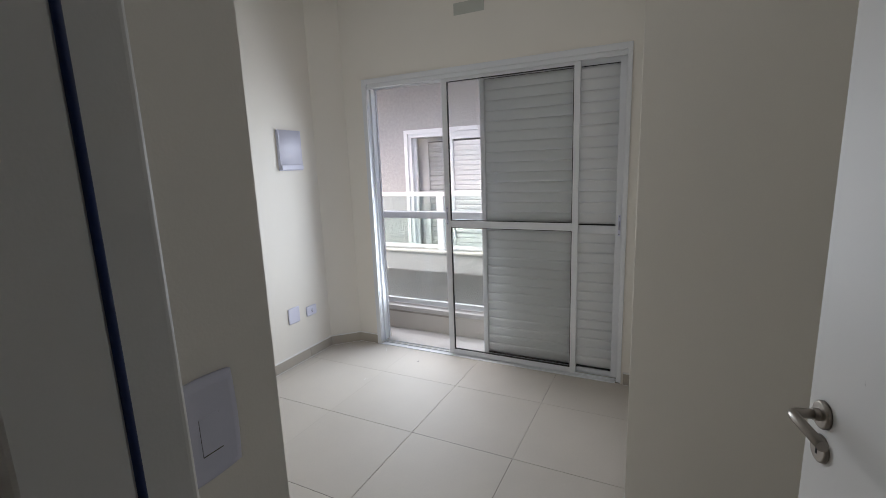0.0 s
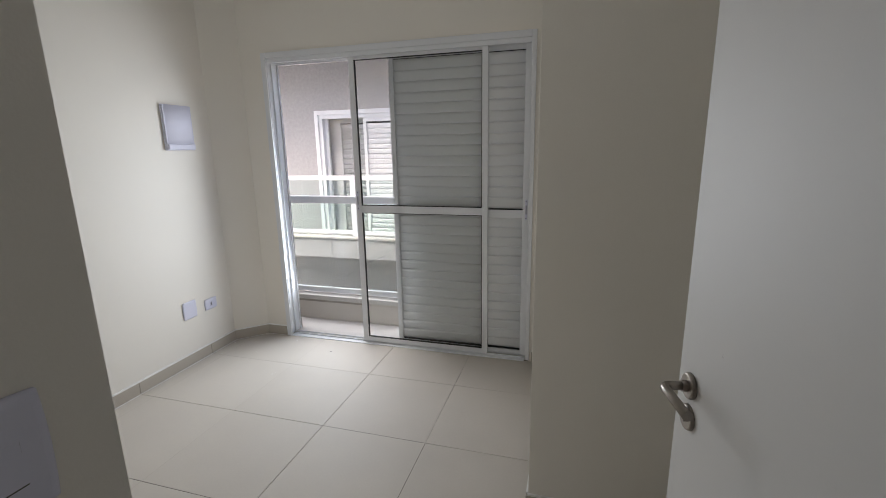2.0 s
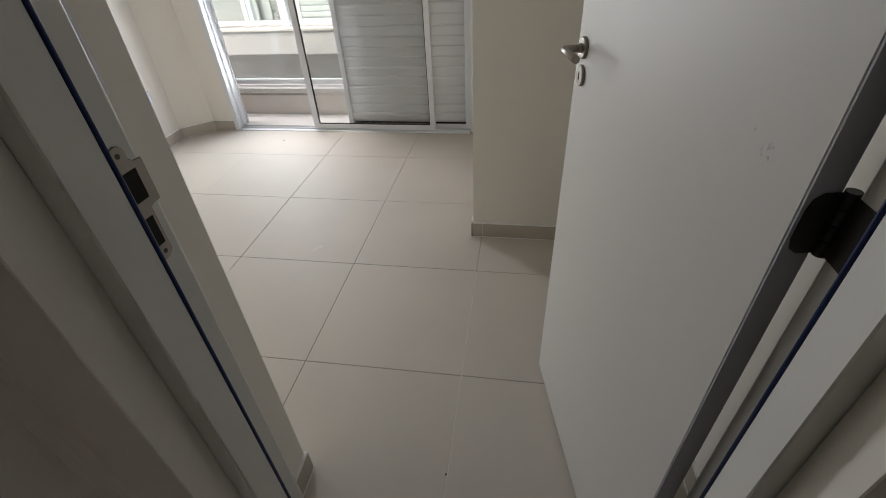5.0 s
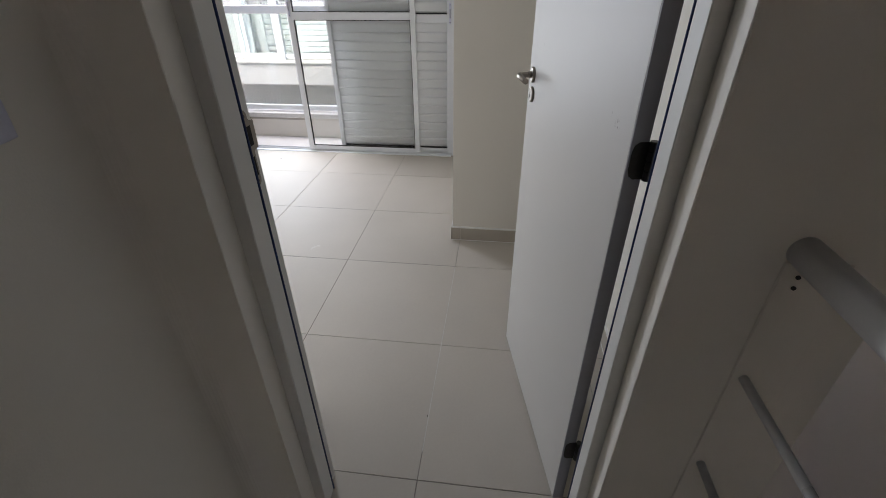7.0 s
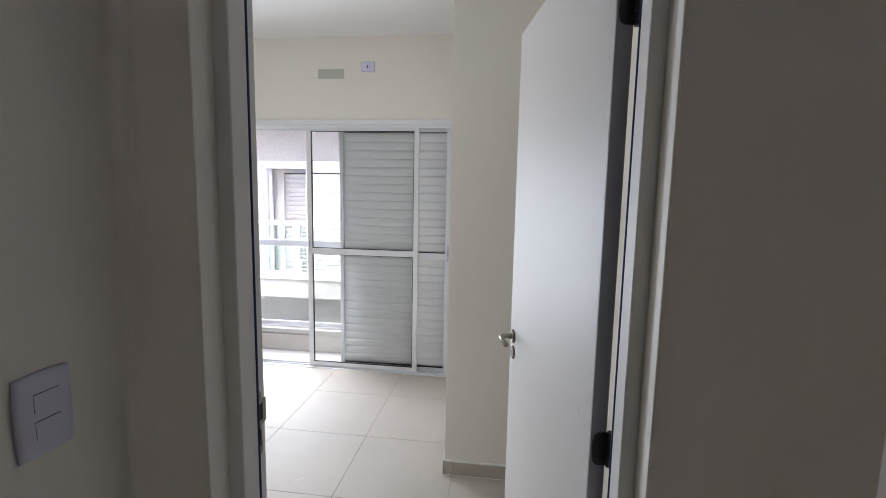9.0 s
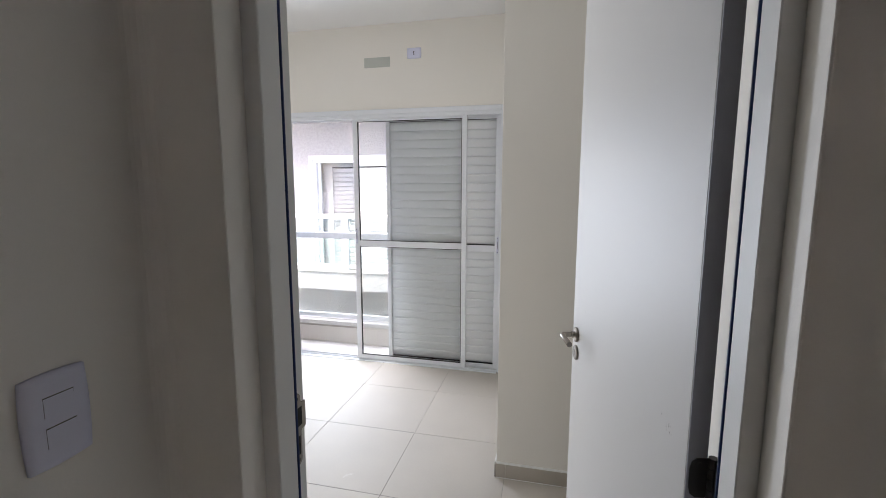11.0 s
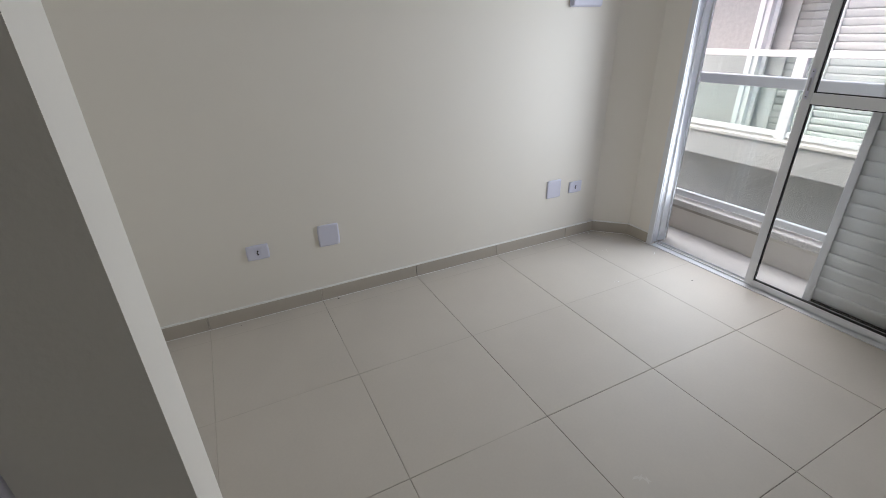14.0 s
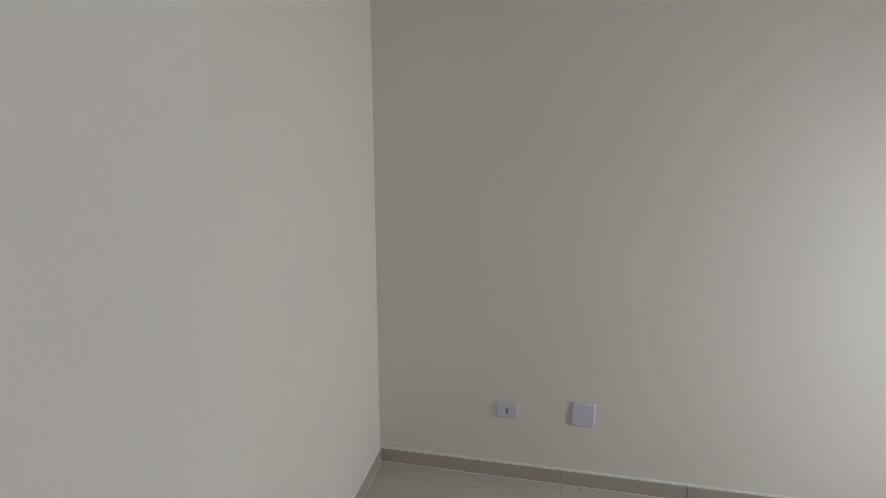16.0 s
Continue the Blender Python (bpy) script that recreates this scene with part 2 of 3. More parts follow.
setting("wall_left", box(XL - 0.15, XL, YB - 0.15, YW + 0.15, -0.1, H), PAINT, "smooth cream painted plaster side wall", "wall")
setting("wall_back", box(XL, -0.635, YB - 0.15, YB, -0.1, H), PAINT, "plain cream painted back wall", "wall")
setting("wall_corner_chamfer", prism([(XL, 2.865), (-2.33, YW), (XL, YW)], -0.1, H), PAINT,
        "cream slanted plaster corner beside the balcony door", "wall")
setting("wall_window", joined((XL, OX0, YW, YW + 0.15, -0.1, H), (OX1, 0.80, YW, YW + 0.15, -0.1, H),
                              (OX0, OX1, YW, YW + 0.15, OZ, H)), PAINT, "cream plaster wall around the balcony opening", "wall")
setting("wall_closet_block", box(XC, XR, YC, YW, -0.1, H, 0.0018, 1), PAINT, "cream projecting plaster block with crisp corner", "wall")
setting("wall_right", box(XR, 0.80, PY1, YW, -0.1, H), PAINT, "cream plaster wall behind the open door", "wall")
setting("wall_stub", prism([(-0.635, -7.0), (STUB_X, -7.0), (STUB_X, STUB_Y), (-0.635, STUB_Y - 0.032)], -0.1, H), PAINT, "thick cream wall end with a switch on it", "wall")
setting("wall_door", joined((STUB_X, -0.286, PY0, PY1, -0.1, H), (0.476, 0.80, PY0, PY1, -0.1, H),
                            (-0.286, 0.476, PY0, PY1, 2.13, H)), PAINT, "cream partition that holds the bedroom door", "wall")
cove = [(STUB_X, PY0)] + [(STUB_X + 0.03 * (1 - math.sin(a)), PY0 - 0.03 * (1 - math.cos(a))) for a in (math.pi / 2 * k / 6 for k in range(7))][::-1]
setting("wall_corner_cove", prism(cove, 0.0, H), PAINT, "softly rounded cream plaster corner in the hall", "wall")
setting("ceiling", box(XL - 0.15, 2.2, -7.15, YW + 0.15, H, H + 0.15), CEIL, "plain white painted ceiling", "ceiling")

# stair hall outside the room
# unseen end wall; its opening is added to let sky light into the hall
setting("wall_hall_end", joined((-0.635, 0.5, -7.15, -7.0, -3.0, H), (1.4, 2.05, -7.15, -7.0, -3.0, H), (0.5, 1.4, -7.15, -7.0, -3.0, 0.9),
                                (0.5, 1.4, -7.15, -7.0, 2.0, H)), PAINT, "cream hall end wall, out of view, with an opening added to light the hall", "wall")
# stairwell opening stays out of view, added and sized to brighten this wall
setting("wall_stair", joined((2.05, 2.2, -7.15, YW + 0.15, -3.0, H), (0.80, 1.1, YW, YW + 0.15, -3.0, H), (1.8, 2.05, YW, YW + 0.15, -3.0, H),
                             (1.1, 1.8, YW, YW + 0.15, 2.3, H), (1.1, 1.8, YW, YW + 0.15, -3.0, -1.0)), PAINT, "cream stairwell wall with an unseen window opening added to light it", "wall")
# unseen wall, added so outdoor light can't leak in under the landing
setting("wall_stair_side", joined((0.62, 0.765, PY0 + 0.002, YW, -3.0, -0.1), (0.50, 0.62, -7.0, PY0 + 0.002, -3.0, -0.121)), PAINT, "cream wall added out of view below the landing to block stray light", "wall")

# ---- floor ----
floor = setting("floor", joined((XL - 0.1, 0.62, -7.0, YW + 0.02, -0.12, -0.0025), (0.62, XR, PY1, YC, -0.12, -0.0025)), GROUT,
                "large square beige porcelain floor tiles with thin grey joints", "floor")


def tile_bm(w, d, t=0.012, e=0.0012):
    bm = bmesh.new()
    lo = [bm.verts.new((x, y, -t)) for x, y in ((0, 0), (w, 0), (w, d), (0, d))]
    mid = [bm.verts.new((x, y, -e)) for x, y in ((0, 0), (w, 0), (w, d), (0, d))]
    hi = [bm.verts.new((x, y, 0)) for x, y in ((e, e), (w - e, e), (w - e, d - e), (e, d - e))]
    for a, b in ((lo, mid), (mid, hi)):
        for i in range(4):
            bm.faces.new((a[i], a[(i + 1) % 4], b[(i + 1) % 4], b[i]))
    bm.faces.new(hi)
    return bm


# ---- balcony and the house across ----
balcony = thing("balcony", "narrow balcony with pale floor and low parapet", "balcony", kind="structure")
part("slab", box(-5.0, 0.9, YW + 0.2, 3.66, -0.3, -0.02), PARAPET, balcony)
part("screed", box(-5.0, 0.9, YW + 0.201, 3.476, -0.02, -0.012), SCREED, balcony, "cream balcony floor")
part("parapet", box(-5.0, 0.9, 3.476, 3.62, -0.02, 0.172), PARAPET, balcony, "low beige rendered parapet")
part("sill", box(-5.0, 0.9, 3.455, 3.66, 0.172, 0.218, 0.008), GRANITE, balcony, "rough white speckled granite sill")
part("threshold", box(OX0, OX1, YW + 0.0505, YW + 0.2, -0.05, 0.002), SCREED, balcony)
# dark strip paints the broken shadow below the sill's nosing
part("sill_shadow_strip", box(-5.0, 0.9, 3.468, 3.475, 0.152, 0.1715), GROUT, balcony, "dark strip under the sill in place of its ragged shadow")
part("outer_wall", joined((-5.0, OX0 - 0.02, YW + 0.15, YW + 0.2, -3.0, 3.1), (OX1 + 0.02, 1.1, YW + 0.15, YW + 0.2, -3.0, 3.1), (1.8, 2.2, YW + 0.15, YW + 0.2, -3.0, 3.1), (1.1, 1.8, YW + 0.15, YW + 0.2, 2.3, 3.1), (1.1, 1.8, YW + 0.15, YW + 0.2, -3.0, -1.0),
                          (OX0 - 0.02, OX1 + 0.02, YW + 0.15, YW + 0.2, OZ + 0.02, 3.1)), STUCCO_PALE, balcony)
part("skirting", box(-5.0, OX0 - 0.021, YW + 0.2, YW + 0.21, -0.012, 0.07), BASE, balcony)

railing = thing("balcony_railing", "white aluminium balcony railing with clear glass panels on granite sill", "railing", pose(0, 3.53, 0.218))
part("top_rail", box(-5.0, 0.9, -0.03, 0.03, 0.83, 0.892, 0.006), ALU, railing)
part("bottom_rail", box(-5.0, 0.9, -0.02, 0.02, 0.015, 0.06, 0.004), ALU, railing)
for x in (-4.9, -3.7, -2.55, -0.6, 0.6):
    part("post", box(x - 0.025, x + 0.025, -0.025, 0.025, 0.0, 0.835, 0.003), ALU, railing)
for x0, x1 in ((-4.87, -3.73), (-3.67, -2.58), (-2.52, -0.63), (-0.57, 0.57)):
    g = part("glass_panel", box(x0, x1, -0.004, 0.004, 0.055, 0.835), GREEN, railing, "clear greenish glass panel")
    g.visible_shadow = False

NY = 6.5                                   # face of the house across
house = thing("neighbour_house", "taupe stucco house with white balcony door and glass balcony", "house", pose(0, NY, -3.0))
WX0, WX1, WZ = -3.80, -1.75, 5.05
part("wall", joined((-14, WX0, 0, 0.25, 0, 5.79), (WX1, 10, 0, 0.25, 0, 5.79), (WX0, WX1, 0, 0.25, WZ, 5.79), (WX0, WX1, 0, 0.25, 0, 3.0)),
     STUCCO, house, "rough taupe stucco facade")
part("rear_wall", box(-14, 10, 3.0, 3.2, 0, 5.79), STUCCO, house)
part("roof", box(-14.2, 10.2, -1.15, 3.4, 5.79, 5.97), CEIL, house, "white eaves slab over the balcony")
part("balcony_slab", box(-14, 10, -0.859, 0.0, 3.031, 3.06), STUCCO_PALE, house)
part("balcony_band", box(-14, 10, -1.0, -0.86, 3.03, 3.30), STUCCO_PALE, house, "pale rough rendered balcony front")
part("balcony_sill", box(-14, 10, -1.02, -0.84, 3.30, 3.335, 0.005), GRANITE, house, "thin stone sill")
nr = part("balcony_top_rail", box(-14, 10, -0.96, -0.90, 4.10, 4.16, 0.006), ALU, house)
part("balcony_bottom_rail", box(-14, 10, -0.95, -0.91, 3.36, 3.41, 0.004), ALU, house)
xs = [-2.757 + 1.25 * i for i in range(-5, 6)]
for x in xs:
    part("balcony_post", box(x - 0.05, x + 0.05, -0.965, -0.895, 3.335, 4.10, 0.004), ALU, house)
for x0, x1 in zip(xs, xs[1:]):
    g = part("balcony_glass", box(x0 + 0.05, x1 - 0.05, -0.934, -0.926, 3.40, 4.10), GREEN, house, "greenish glass balcony panel")
    g.visible_shadow = False

nwin = part("balcony_door", joined((WX0, WX0 + 0.07, 0.01, 0.16, 3.0, WZ), (WX1 - 0.07, WX1, 0.01, 0.16, 3.0, WZ),
                                   (WX0 + 0.07, WX1 - 0.07, 0.01, 0.16, WZ - 0.07, WZ), (WX0 + 0.07, WX1 - 0.07, 0.01, 0.16, 3.0, 3.05)),
            ALU, house, "white aluminium sliding balcony door")
part("flange", joined((WX0 - 0.05, WX0 + 0.012, -0.02, 0.008, 3.0, WZ + 0.05), (WX1 - 0.012, WX1 + 0.05, -0.02, 0.008, 3.0, WZ + 0.05),
                      (WX0 + 0.012, WX1 - 0.012, -0.02, 0.008, WZ - 0.012, WZ + 0.05)), ALU, nwin)
SX = -3.04
part("sash", joined((WX0 + 0.07, WX0 + 0.12, 0.09, 0.13, 3.05, WZ - 0.07), (SX - 0.02, SX + 0.03, 0.09, 0.13, 3.05, WZ - 0.07)), ALU, nwin)
g = part("pane", box(WX0 + 0.12, SX - 0.02, 0.10, 0.106, 3.05, WZ - 0.07), GLASS, nwin, "clear reflecting glass pane")
g.visible_shadow = False
part("rear_shutter", joined((SX - 0.50, SX - 0.45, 0.15, 0.19, 3.05, WZ - 0.07), (SX - 0.45, SX + 0.4, 0.15, 0.19, 3.05, 3.12), (SX - 0.45, SX + 0.4, 0.15, 0.19, WZ - 0.14, WZ - 0.07)), DIMBLADE, nwin, "louvered inner shutter with its shade in the grey colour")
part("shutter_frame", joined((SX, SX + 0.05, 0.03, 0.07, 3.05, WZ - 0.07), (WX1 - 0.12, WX1 - 0.07, 0.03, 0.07, 3.05, WZ - 0.07),
                             (SX + 0.05, WX1 - 0.12, 0.03, 0.07, WZ - 0.13, WZ - 0.07), (SX + 0.05, WX1 - 0.12, 0.03, 0.07, 3.05, 3.12)), ALU, nwin)


def blade_mesh(name, length, width, tilt, thick, material):
    """A louver blade along +x: a shallow curved strip tilted about its axis."""
    bm = bmesh.new()
    n = 5
    front, rear = [], []
    for i in range(n):
        u = -0.5 + i / (n - 1)
        bow = 0.14 * width * (0.25 - u * u)
        y, z = u * width * math.sin(tilt) - bow, u * width * math.cos(tilt)
        front.append([bm.verts.new((x, y, z)) for x in (0, length)])
        rear.append([bm.verts.new((x, y + thick, z)) for x in (0, length)])
    for a, b in zip(front, front[1:]):
        bm.faces.new((a[0], a[1], b[1], b[0])).smooth = True
    for a, b in zip(rear, rear[1:]):
        bm.faces.new((b[0], b[1], a[1], a[0])).smooth = True
    bm.faces.new((front[0][1], front[0][0], rear[0][0], rear[0][1]))
    bm.faces.new((front[-1][0], front[-1][1], rear[-1][1], rear[-1][0]))
    for e in (0, 1):
        bm.faces.new([f[e] for f in front] + [r[e] for r in rear[::-1]])
    bmesh.ops.recalc_face_normals(bm, faces=bm.faces[:])
    return mesh_of(name, bm, material)


nblade = blade_mesh("slat", WX1 - 0.12 - SX - 0.05, 0.080, radians(-13), 0.004, ALU)
z = 3.16
while z < WZ - 0.14:
    s = new("slat", nblade)
    s.parent = nwin
    s.location = (SX + 0.05, 0.05, z)
    z += 0.077
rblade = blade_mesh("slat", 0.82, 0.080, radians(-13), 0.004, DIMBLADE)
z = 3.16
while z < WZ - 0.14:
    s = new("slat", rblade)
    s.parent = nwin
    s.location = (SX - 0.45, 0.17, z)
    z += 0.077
# added panel: greys out the dark void left of the rear shutter
part("filler_panel", box(WX0 + 0.075, SX - 0.505, 0.20, 0.22, 3.05, WZ - 0.07), DIMBLADE, nwin, "grey panel added to fill the dark gap behind the glass")
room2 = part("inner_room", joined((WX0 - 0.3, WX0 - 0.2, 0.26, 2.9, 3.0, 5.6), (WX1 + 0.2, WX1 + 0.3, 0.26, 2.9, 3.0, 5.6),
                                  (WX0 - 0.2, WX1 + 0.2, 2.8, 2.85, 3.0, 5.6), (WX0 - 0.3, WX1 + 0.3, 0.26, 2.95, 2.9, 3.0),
                                  (WX0 - 0.3, WX1 + 0.3, 0.26, 2.95, 5.6, 5.7)), DIMROOM, house, "room behind the glass with dimness in its grey colour")

setting("ground", box(-800, 800, -800, 800, -3.4, -3.0), GROUND, "pale concrete paving between the houses", "ground")

# ---- sliding balcony door ----
door2 = thing("window_1", "white aluminium sliding balcony door with louvered shutter half open", "balcony door", pose(0, YW, 0), kind="structure")
part("frame_flange", joined((OX0 - 0.018, OX0 + 0.022, -0.012, 0.0, 0.0, OZ + 0.018), (OX1 - 0.022, OX1 + 0.006, -0.012, 0.0, 0.012, OZ + 0.018),
                            (OX0 + 0.022, OX1 - 0.022, -0.012, 0.0, OZ - 0.022, OZ + 0.018), bevel=0.002), ALU, door2)
part("head_track", joined((OX0 + 0.02, OX1 - 0.02, 0.001, 0.018, OZ - 0.05, OZ - 0.001), (OX0 + 0.02, OX1 - 0.02, 0.018, 0.13, OZ - 0.012, OZ - 0.001),
                          (OX0 + 0.02, OX1 - 0.02, 0.053, 0.057, OZ - 0.045, OZ - 0.012), (OX0 + 0.02, OX1 - 0.02, 0.098, 0.102, OZ - 0.045, OZ - 0.012),
                          (OX0 + 0.02, OX1 - 0.02, 0.124, 0.13, OZ - 0.05, OZ - 0.012)), ALU, door2)
part("sill_track", joined((OX0 + 0.02, OX1 - 0.03, -0.008, 0.05, 0.0, 0.005), (OX0 + 0.02, OX1 - 0.03, 0.034, 0.038, 0.0045, 0.015),
                          (OX0 + 0.02, OX1 - 0.03, 0.076, 0.080, 0.0015, 0.015)), ALU, door2)
for x0, x1, xa in ((OX0 + 0.001, OX0 + 0.012, 1), (OX1 - 0.012, OX1 - 0.001, -1)):
    bs = [(x0, x1, 0.0, 0.13, 0.012, OZ - 0.012)]
    for y in (0.001, 0.054, 0.124):
        a, b = (x1, x1 + 0.012) if xa > 0 else (x0 - 0.012, x0)
        bs.append((a, b, y, y + 0.006, 0.012, OZ - 0.05))
    part("jamb", joined(*bs), ALU, door2)

GX0, GX1 = -1.466, -0.474
sash = part("glass_sash", joined((GX0, GX0 + 0.044, 0.022, 0.05, 0.016, 2.148), (GX1 - 0.04, GX1, 0.022, 0.05, 0.016, 2.148),
                                 (GX0 + 0.044, GX1 - 0.04, 0.023, 0.049, 2.105, 2.147), (GX0 + 0.044, GX1 - 0.04, 0.023, 0.049, 0.017, 0.05),
                                 (GX0 + 0.044, GX1 - 0.04, 0.021, 0.051, 1.04, 1.092), bevel=0.0015), ALU, door2, "white sash with clear glass")
for z0, z1 in ((0.05, 1.04), (1.092, 2.105)):
    xa, xb = GX0 + 0.044, GX1 - 0.04
    p = part("pane", box(xa + 0.003, xb - 0.003, 0.033, 0.039, z0 + 0.003, z1 - 0.003), GLASS, sash, "clear glass pane")
    p.visible_shadow = False
    part("gasket", joined((xa, xa + 0.005, 0.027, 0.045, z0, z1), (xb - 0.005, xb, 0.027, 0.045, z0, z1),
                          (xa + 0.005, xb - 0.005, 0.027, 0.045, z0, z0 + 0.005), (xa + 0.005, xb - 0.005, 0.027, 0.045, z1 - 0.005, z1)),
         RUBBER, sash, "black rubber glazing gasket")


def latch(x, y, z, parent):
    """A slim recessed pull with two screws on a stile."""
    lt = part("latch", box(x - 0.008, x + 0.008, y - 0.003, y, z - 0.07, z + 0.07, 0.002, 1), PLASTIC, parent, "slim white pull latch")
    part("slot", box(x - 0.004, x + 0.004, y - 0.0045, y - 0.003, z - 0.03, z + 0.03), EDGE, parent)
    for dz in (-0.058, 0.058):
        part("screw", box(x - 0.003, x + 0.003, y - 0.0045, y - 0.003, z + dz - 0.003, z + dz + 0.003), DARKMETAL, parent)
    return lt


latch(GX0 + 0.02, 0.0205, 1.13, sash)
LX0, LX1 = -1.18, -0.193
louver = part("louver_sash", joined((LX0, LX0 + 0.036, 0.062, 0.092, 0.016, 2.135), (LX1 - 0.048, LX1, 0.062, 0.092, 0.016, 2.135),
                                    (LX0 + 0.036, LX1 - 0.048, 0.063, 0.091, 2.10, 2.134), (LX0 + 0.036, LX1 - 0.048, 0.063, 0.091, 0.017, 0.045),
                                    (LX0 + 0.036, LX1 - 0.048, 0.066, 0.088, 1.02, 1.075), bevel=0.0015), ALU, door2, "white louvered shutter sash")
# black strips stand in for the shaded gaps between slats and rails
part("gap_strip", joined((LX0 + 0.036, LX1 - 0.048, 0.075, 0.085, 0.045, 0.058), (LX0 + 0.036, LX1 - 0.048, 0.075, 0.085, 1.075, 1.084),
                         (LX0 + 0.036, LX1 - 0.048, 0.075, 0.085, 2.09, 2.10)), RUBBER, louver, "black strip for the dark gaps along the louver rails")
latch(LX1 - 0.024, 0.061, 1.08, louver)
blade = blade_mesh("slat", LX1 - 0.048 - LX0 - 0.036, 0.080, radians(-10), 0.003, BLADE)
rng = random.Random(4)
for z0, z1, n in ((0.06, 1.018, 14), (1.086, 2.09, 14)):
    step = (z1 - z0) / n
    for i in range(n):
        s = new("slat", blade)
        s.parent = louver
        s.location = (LX0 + 0.036, 0.075, z0 + step * (i + 0.5))
        s.rotation_euler = (radians(rng.uniform(-0.5, 0.5)), 0, 0)

# ---- door frame and door ----
frame_d = thing("door_frame", "white laminate door frame with blue-black rubber seal and strike plate", "door frame", pose(0, 0, 0), kind="structure")
for sx, xr, xs_, xb in ((1, -0.286, -0.253, -0.262), (-1, 0.476, 0.446, 0.457)):
    def span(a, b):
        return (a, b) if a < b else (b, a)
    part("reveal", box(*span(xr, xr - sx * 0.004 + sx * 0.008), PY0 - 0.004, 0.086, 0.0, 2.13, 0.0015, 1), PAINT, frame_d, "cream plastered reveal")
    part("stop", box(*span(xr, xs_), 0.086, 0.1415, 0.0, 2.115, 0.002, 1), JAMB, frame_d)
    part("seal", tube([(xs_ - sx * 0.0005, 0.144, 0.0), (xs_ - sx * 0.0005, 0.144, 2.115)], 0.0027, 10), SEAL, frame_d, "blue-black rubber door seal")
    part("rebate", box(*span(xr, xb), 0.1415, PY1 + 0.002, 0.0, 2.13, 0.007, 4), JAMB, frame_d)
part("head", joined((-0.258, 0.447, 0.086, 0.142, 2.09, 2.115), (-0.286, 0.476, 0.086, PY1 + 0.002, 2.115, 2.13)), JAMB, frame_d)

def plate_outline(grow):
    """The strike plate's outline: rounded ends and a lip towards the room."""
    r = 0.0108 + grow
    low = [(0.160 + r * math.cos(a), 1.026 + r * math.sin(a)) for a in (math.pi + math.pi * k / 10 for k in range(11))]
    lip = [(0.160 + r, 1.079 - grow), (0.174, 1.082 - grow), (0.1875, 1.083 - grow), (0.1875, 1.134 + grow), (0.176, 1.135 + grow), (0.160 + r, 1.139 + grow)]
    top = [(0.160 + r * math.cos(a), 1.146 + r * math.sin(a)) for a in (math.pi * k / 10 for k in range(11))]
    return low + lip + top


def plate_bm(grow, x0, x1):
    bm = bmesh.new()
    a = [bm.verts.new((x0, y, z)) for y, z in plate_outline(grow)]
    b = [bm.verts.new((x1, y, z)) for y, z in plate_outline(grow)]
    bm.faces.new(a)
    bm.faces.new(b)
    for k in range(len(a)):
        m = (k + 1) % len(a)
        bm.faces.new((a[k], a[m], b[m], b[k]))
    bmesh.ops.recalc_face_normals(bm, faces=bm.faces[:])
    return bm


strike = part("strike_plate", plate_bm(0.0, -0.2625, -0.2608), STEEL, frame_d, "steel strike plate with two dark slots")
part("outline", plate_bm(0.0008, -0.2623, -0.26165), DARKMETAL, strike)
part("latch_slot", box(-0.2609, -0.2604, 0.155, 0.174, 1.092, 1.128), BLACK, strike)
part("bolt_slot", box(-0.2609, -0.2604, 0.155, 0.166, 1.035, 1.072), BLACK, strike)
for zz in (1.025, 1.147):
    part("screw", tube([(-0.2615, 0.160, zz), (-0.2602, 0.160, zz)], 0.003, 12), DARKMETAL, strike)

OPEN = 101.65
leaf_at = pose(0.456, 0.194, 0, 0, 0, OPEN)
door1 = thing("door_1", "white smooth flush interior door standing open into the room", "door", leaf_at, kind="structure")
part("leaf", box(0.006, 0.708, 0.007, 0.039, 0.008, 2.1, 0.0015, 1), DOORP, door1)
part("hinge_edge", box(0.0035, 0.0059, 0.0075, 0.0385, 0.009, 2.098), EDGE, door1, "grey banded door edge")


def lever(side, face):
    """Lever on a round rose with a keyhole rose below, on one face of the leaf."""
    u, zr, zk = 0.663, 1.097, 1.041
    rose = part("rose", disc(0.0224, 0.008), STEEL, door1, "round brushed steel rose")
    rose.matrix_local = Matrix.Translation((u, face, zr)) @ Matrix.Diagonal((1, side, 1, 1))
    key = part("keyhole_rose", disc(0.0224, 0.007), STEEL, door1, "round steel keyhole rose")
    key.matrix_local = Matrix.Translation((u - 0.003, face, zk)) @ Matrix.Diagonal((1, side, 1, 1))
    part("keyhole", joined((-0.0022, 0.0022, 0.0065, 0.0075, -0.009, 0.009)), BLACK, key)
    path = [(u, face, zr), (u, face + side * 0.034, zr)]
    for i in range(1, 8):
        a = math.pi / 2 * i / 8
        path.append((u - 0.012 * (1 - math.cos(a)), face + side * (0.034 + 0.012 * math.sin(a)), zr))
    path += [(u - 0.012, face + side * 0.046, zr), (u - 0.092, face + side * 0.046, zr)]
    part("lever", tube(path, 0.0078, 24), STEEL, door1, "brushed steel lever handle")
    part("collar", tube([(u, face, zr), (u, face + side * 0.016, zr)], 0.0098, 24), STEEL, door1)


lever(1, 0.039)
lever(-1, 0.007)


